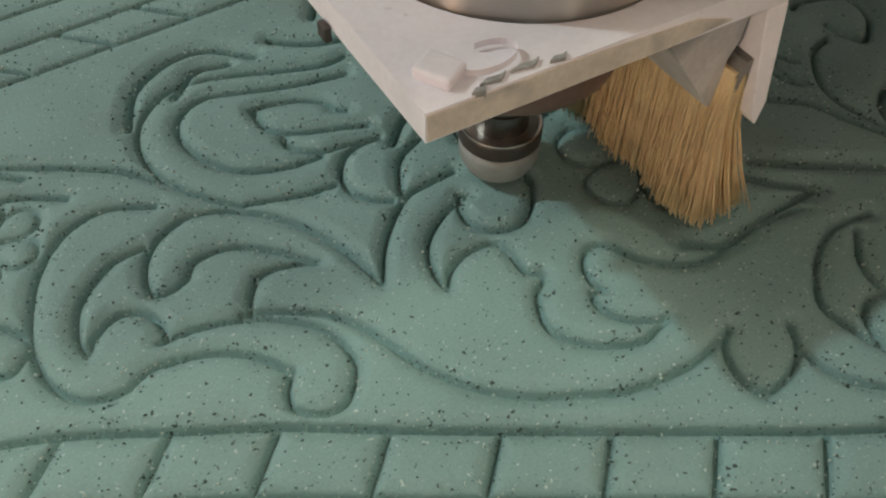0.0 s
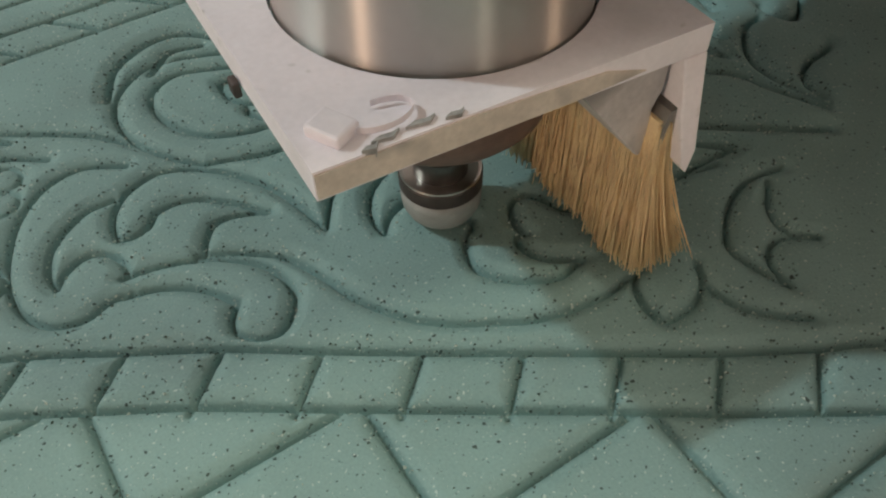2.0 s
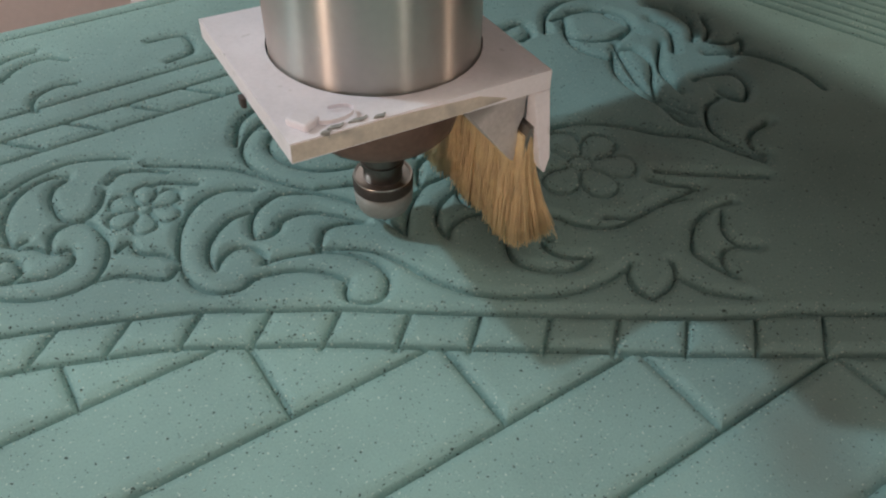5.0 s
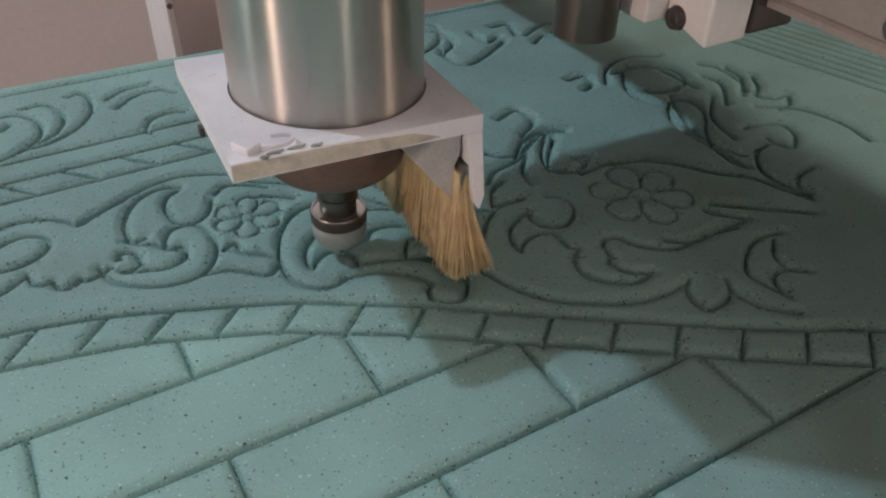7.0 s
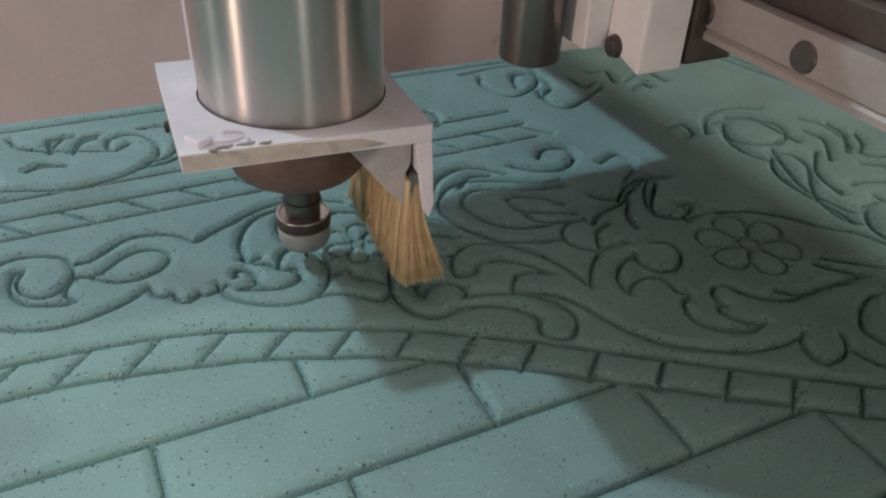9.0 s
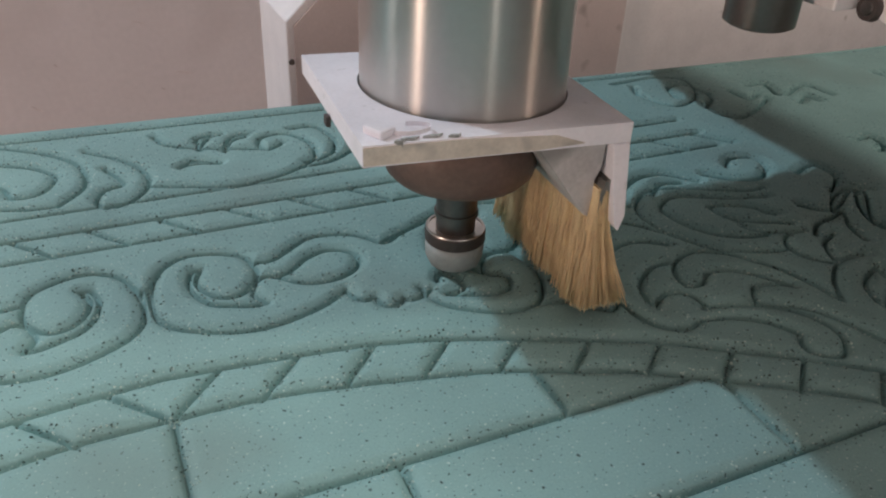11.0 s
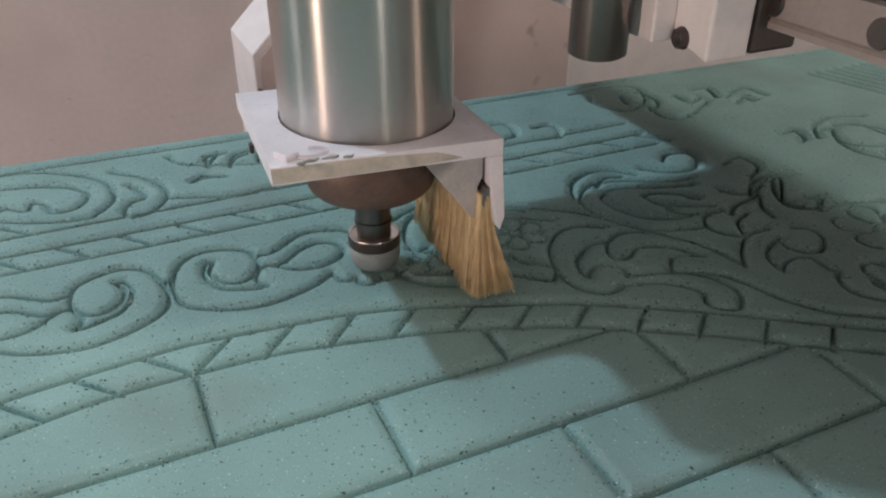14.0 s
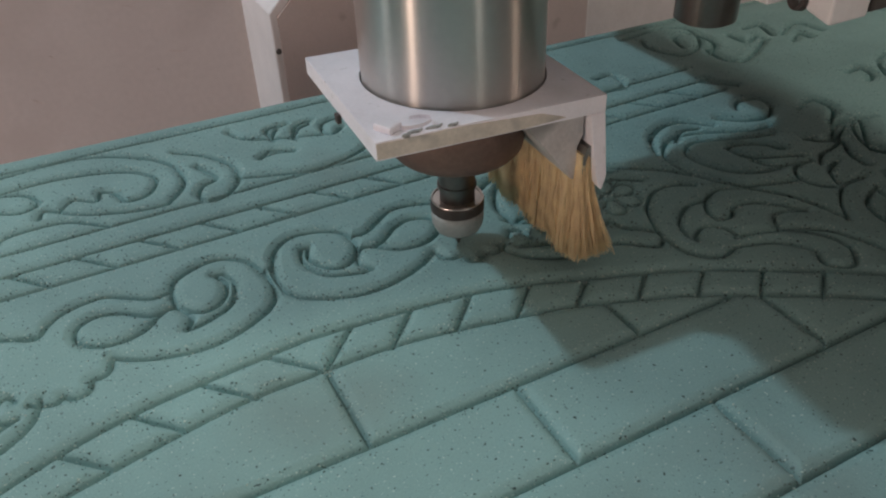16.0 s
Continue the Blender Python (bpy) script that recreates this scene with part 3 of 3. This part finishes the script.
    bmesh.ops.rotate(bm, verts=bm.verts[:], cent=(-0.0545, -0.0265, 0.109), matrix=Matrix.Rotation(0.5, 3, "Z"))
    part("tape", bm, PLATE, shoe, "scrap of white tape")
    bm = bmesh.new()
    arc = [(-0.042 + 0.009 * math.cos(a), -0.028 + 0.005 * math.sin(a)) for a in np.linspace(-2.6, 1.6, 16)]
    low = [bm.verts.new((x, y, 0.1090)) for x, y in arc]
    top = [bm.verts.new((x * 1.0, y, 0.1110)) for x, y in arc]
    for i in range(15):
        bm.faces.new((low[i], low[i + 1], top[i + 1], top[i]))
    part("glue_curl", bm, PLATE, shoe)
    for px, py, w in ((-0.0440, -0.0350, 0.0042), (-0.0340, -0.0345, 0.0045), (-0.0250, -0.0360, 0.0030), (-0.0490, -0.0368, 0.0025)):
        part("grime", prism([(px - w, py), (px - w * 0.3, py + 0.0011), (px + w * 0.5, py + 0.0006), (px + w, py + 0.0012), (px + w * 0.4, py - 0.0009)], "z", 0.1065, 0.1083 - 0.024 * (px + 0.005)), GRIME, shoe)
    part("worn_edge", prism([(-0.0642, 0.1000), (-0.0642, 0.1078), (-0.020, 0.1068), (0.022, 0.1036), (0.036, 0.0985), (0.012, 0.0978)], "y", -0.0376, -0.0368), BARE, shoe, "bare yellowed edge where the paint has chipped")
    part("clip", box(-0.0672, -0.0648, 0.014, 0.019, 0.0955, 0.1005, 0.0006), BLACK, shoe)
    # clamp that carries the spindle
    part("clamp", prism([(-0.058, -0.056), (-0.050, -0.062), (0.135, -0.062), (0.135, 0.175), (-0.058, 0.175)], "z", 0.196, 0.325, 0.002), WHITE, mount, "white painted clamp block")
    part("motor", turned([(0.012, 0.172), (0.0165, 0.174), (0.0165, 0.196)], 0.085, 0.05, 32), BLACK, mount)
    return head, shoe, mount


def carriage():
    car = new("carriage")
    tagged(car, "white gantry carriage with chrome cylinder and dark slider on the rail", "machine carriage")
    part("block", prism([(-0.1050, 0.1525), (-0.0775, 0.1600), (-0.0775, 0.43), (-0.1050, 0.43)], "x", 0.1335, 0.1590, 0.0015), WHITE, car, "white painted end block with screws")
    part("side_plate", box(0.1200, 0.1333, -0.0800, 0.09, 0.1580, 0.43, 0.001), WHITE, car)
    for z in (0.1605, 0.1965, 0.2325):
        screw = part("screw", bolt_head(0.1325, -0.0860, z, 0.0058, depth=0.003), BLACK, car, "dark socket screw")
        part("socket", bolt_head(0.1307, -0.0860, z, 0.0032, depth=0.001), DARK_STEEL, screw)
    part("cylinder", turned([(0.0125, 0.1480), (0.0150, 0.1495), (0.0150, 0.43)], 0.1040, -0.0580, 48), CYLINDER, car, "dark polished cylinder", True)
    part("slider", box(0.1610, 0.1905, -0.1045, -0.0560, 0.1535, 0.216, 0.002), BLACK, car, "dark linear bearing block")
    return car


def gantry():
    gan = new("gantry")
    tagged(gan, "white gantry beam with steel rail spanning the panel", "gantry")
    part("beam", box(0.186, 0.405, -0.75, 0.84, 0.2045, 0.47, 0.003), WHITE, gan, "pinkish white painted beam")
    part("rail_base", box(0.178, 0.400, -0.75, 0.64, 0.166, 0.2035, 0.001), BLACK, gan)
    rail = part("rail", prism([(0.1690, 0.1660), (0.1690, 0.1690), (0.1705, 0.1705), (0.1690, 0.1720), (0.1690, 0.1895), (0.1770, 0.1895), (0.1770, 0.1660)], "y", -0.74, 0.60), RAIL, gan, "ground steel linear rail")
    for i in range(22):
        part("rail_bolt", bolt_head(0.1684, 0.580 - 0.0605 * i, 0.1785, 0.0070, depth=0.0016), DARK_STEEL, rail)
    leg = new("machine_stand")
    tagged(leg, "white folded sheet metal machine stand beside the panel", "machine stand")
    outline = [(0.010, -0.85), (0.010, -0.003), (0.174, 0.157), (0.174, 0.62), (0.545, 0.62), (0.545, 0.11), (0.443, 0.015), (0.443, -0.85)]
    part("leg", prism(outline, "y", 0.777, 0.90, 0.002), WHITE, leg, "white folded sheet metal leg")
    # thin sheet over the leg's front, its shade put into the colour
    part("leg_face", prism([(0.018, -0.80), (0.018, -0.008), (0.182, 0.152), (0.182, 0.52), (0.437, 0.52), (0.437, 0.013), (0.437, -0.80)], "y", 0.7735, 0.7765), PINK_SHADED, leg)
    part("leg_panel", box(0.4470, 1.02, 0.795, 0.86, -0.75, 0.42, 0.002), WHITE, leg)
    for z in (-0.045, -0.12):
        part("leg_screw", bolt_head(0.013, 0.7715, z, 0.0034, axis="y"), DARK_STEEL, leg)
    return gan, leg


# ---- the room ----
def room():
    tagged(part("floor", box(-4, 4, -4, 2.4, -0.95, -0.85), FLOORM), "grey concrete workshop floor", kind="structure")
    tagged(part("ceiling", box(-4, 4, -4, 2.4, 3.0, 3.1), CEILM), "pale workshop ceiling", kind="structure")
    wall = tagged(part("wall_north", box(-4, 4, 2.3, 2.4, -0.85, 3.0), WALLP), "pinkish white scuffed wall", "wall", kind="structure")
    rng = random.Random(11)
    for _ in range(46):
        x, z = rng.uniform(-0.6, 2.2), rng.uniform(-1.0, 0.55)
        if z < -0.8:
            continue
        w, tall = rng.uniform(0.006, 0.030), rng.uniform(0.002, 0.005)
        bm = prism([(-w, 0), (-w * 0.4, tall), (w, tall * 0.4), (w * 0.3, -tall * 0.7)], "y", 2.2992, 2.3005)
        bmesh.ops.transform(bm, matrix=pose(x, 0, z) @ pose(0, 0, 0, 0, rng.uniform(-10, 60), 0), verts=bm.verts[:])
        part("scuff", bm, SCUFF, wall)
    tagged(part("wall_south", box(-4, 4, -4, -3.9, -0.85, 3.0), WALLP), "pinkish white wall", "wall", kind="structure")
    tagged(part("wall_west", box(-4, -3.9, -3.9, 2.3, -0.85, 3.0), WALLP), "pinkish white wall", "wall", kind="structure")
    tagged(part("wall_east", box(3.9, 4, -3.9, 2.3, -0.85, 3.0), WALLP), "pinkish white wall", "wall", kind="structure")


def machine_bed():
    bed = new("machine_bed")
    tagged(bed, "grey metal machine bed under the foam panel", "machine bed")
    part("bed_top", box(-1.0, 1.3, -0.62, 0.565, -0.075, -0.0505, 0.002), BEDM, bed)
    part("bed_frame", box(-0.98, 1.28, -0.55, 0.50, -0.25, -0.0755, 0.004), WHITE, bed)
    for x in (-0.9, 1.15):
        for y in (-0.5, 0.4):
            part("bed_leg", box(x, x + 0.1, y, y + 0.1, -0.85, -0.2505, 0.003), WHITE, bed)


room()
machine_bed()
carved_panel()
crumbs("dark_crumbs", CRUMB, 26000, "dark foam crumbs scattered over the carved panel", 1)
crumbs("pale_crumbs", CHIP, 15000, "pale foam crumbs scattered over the carved panel", 2)
head, shoe, mount = spindle_head()
car, gan, leg = carriage(), *gantry()


def motions():
    for ob in (head, shoe, mount):
        walk(ob, [(t, pose(x - 0.001, y, z, 0, 0, -3.5)) for t, x, y, z in HEAD])
    walk(car, [(t, pose(x - 0.002, y + 0.005, -0.004)) for t, x, y, z in HEAD])
    for ob in (gan, leg):
        walk(ob, [(t, pose(x - 0.002 + (0.028 if ob is leg else 0), 0, -0.004)) for t, x, y, z in HEAD])


motions()
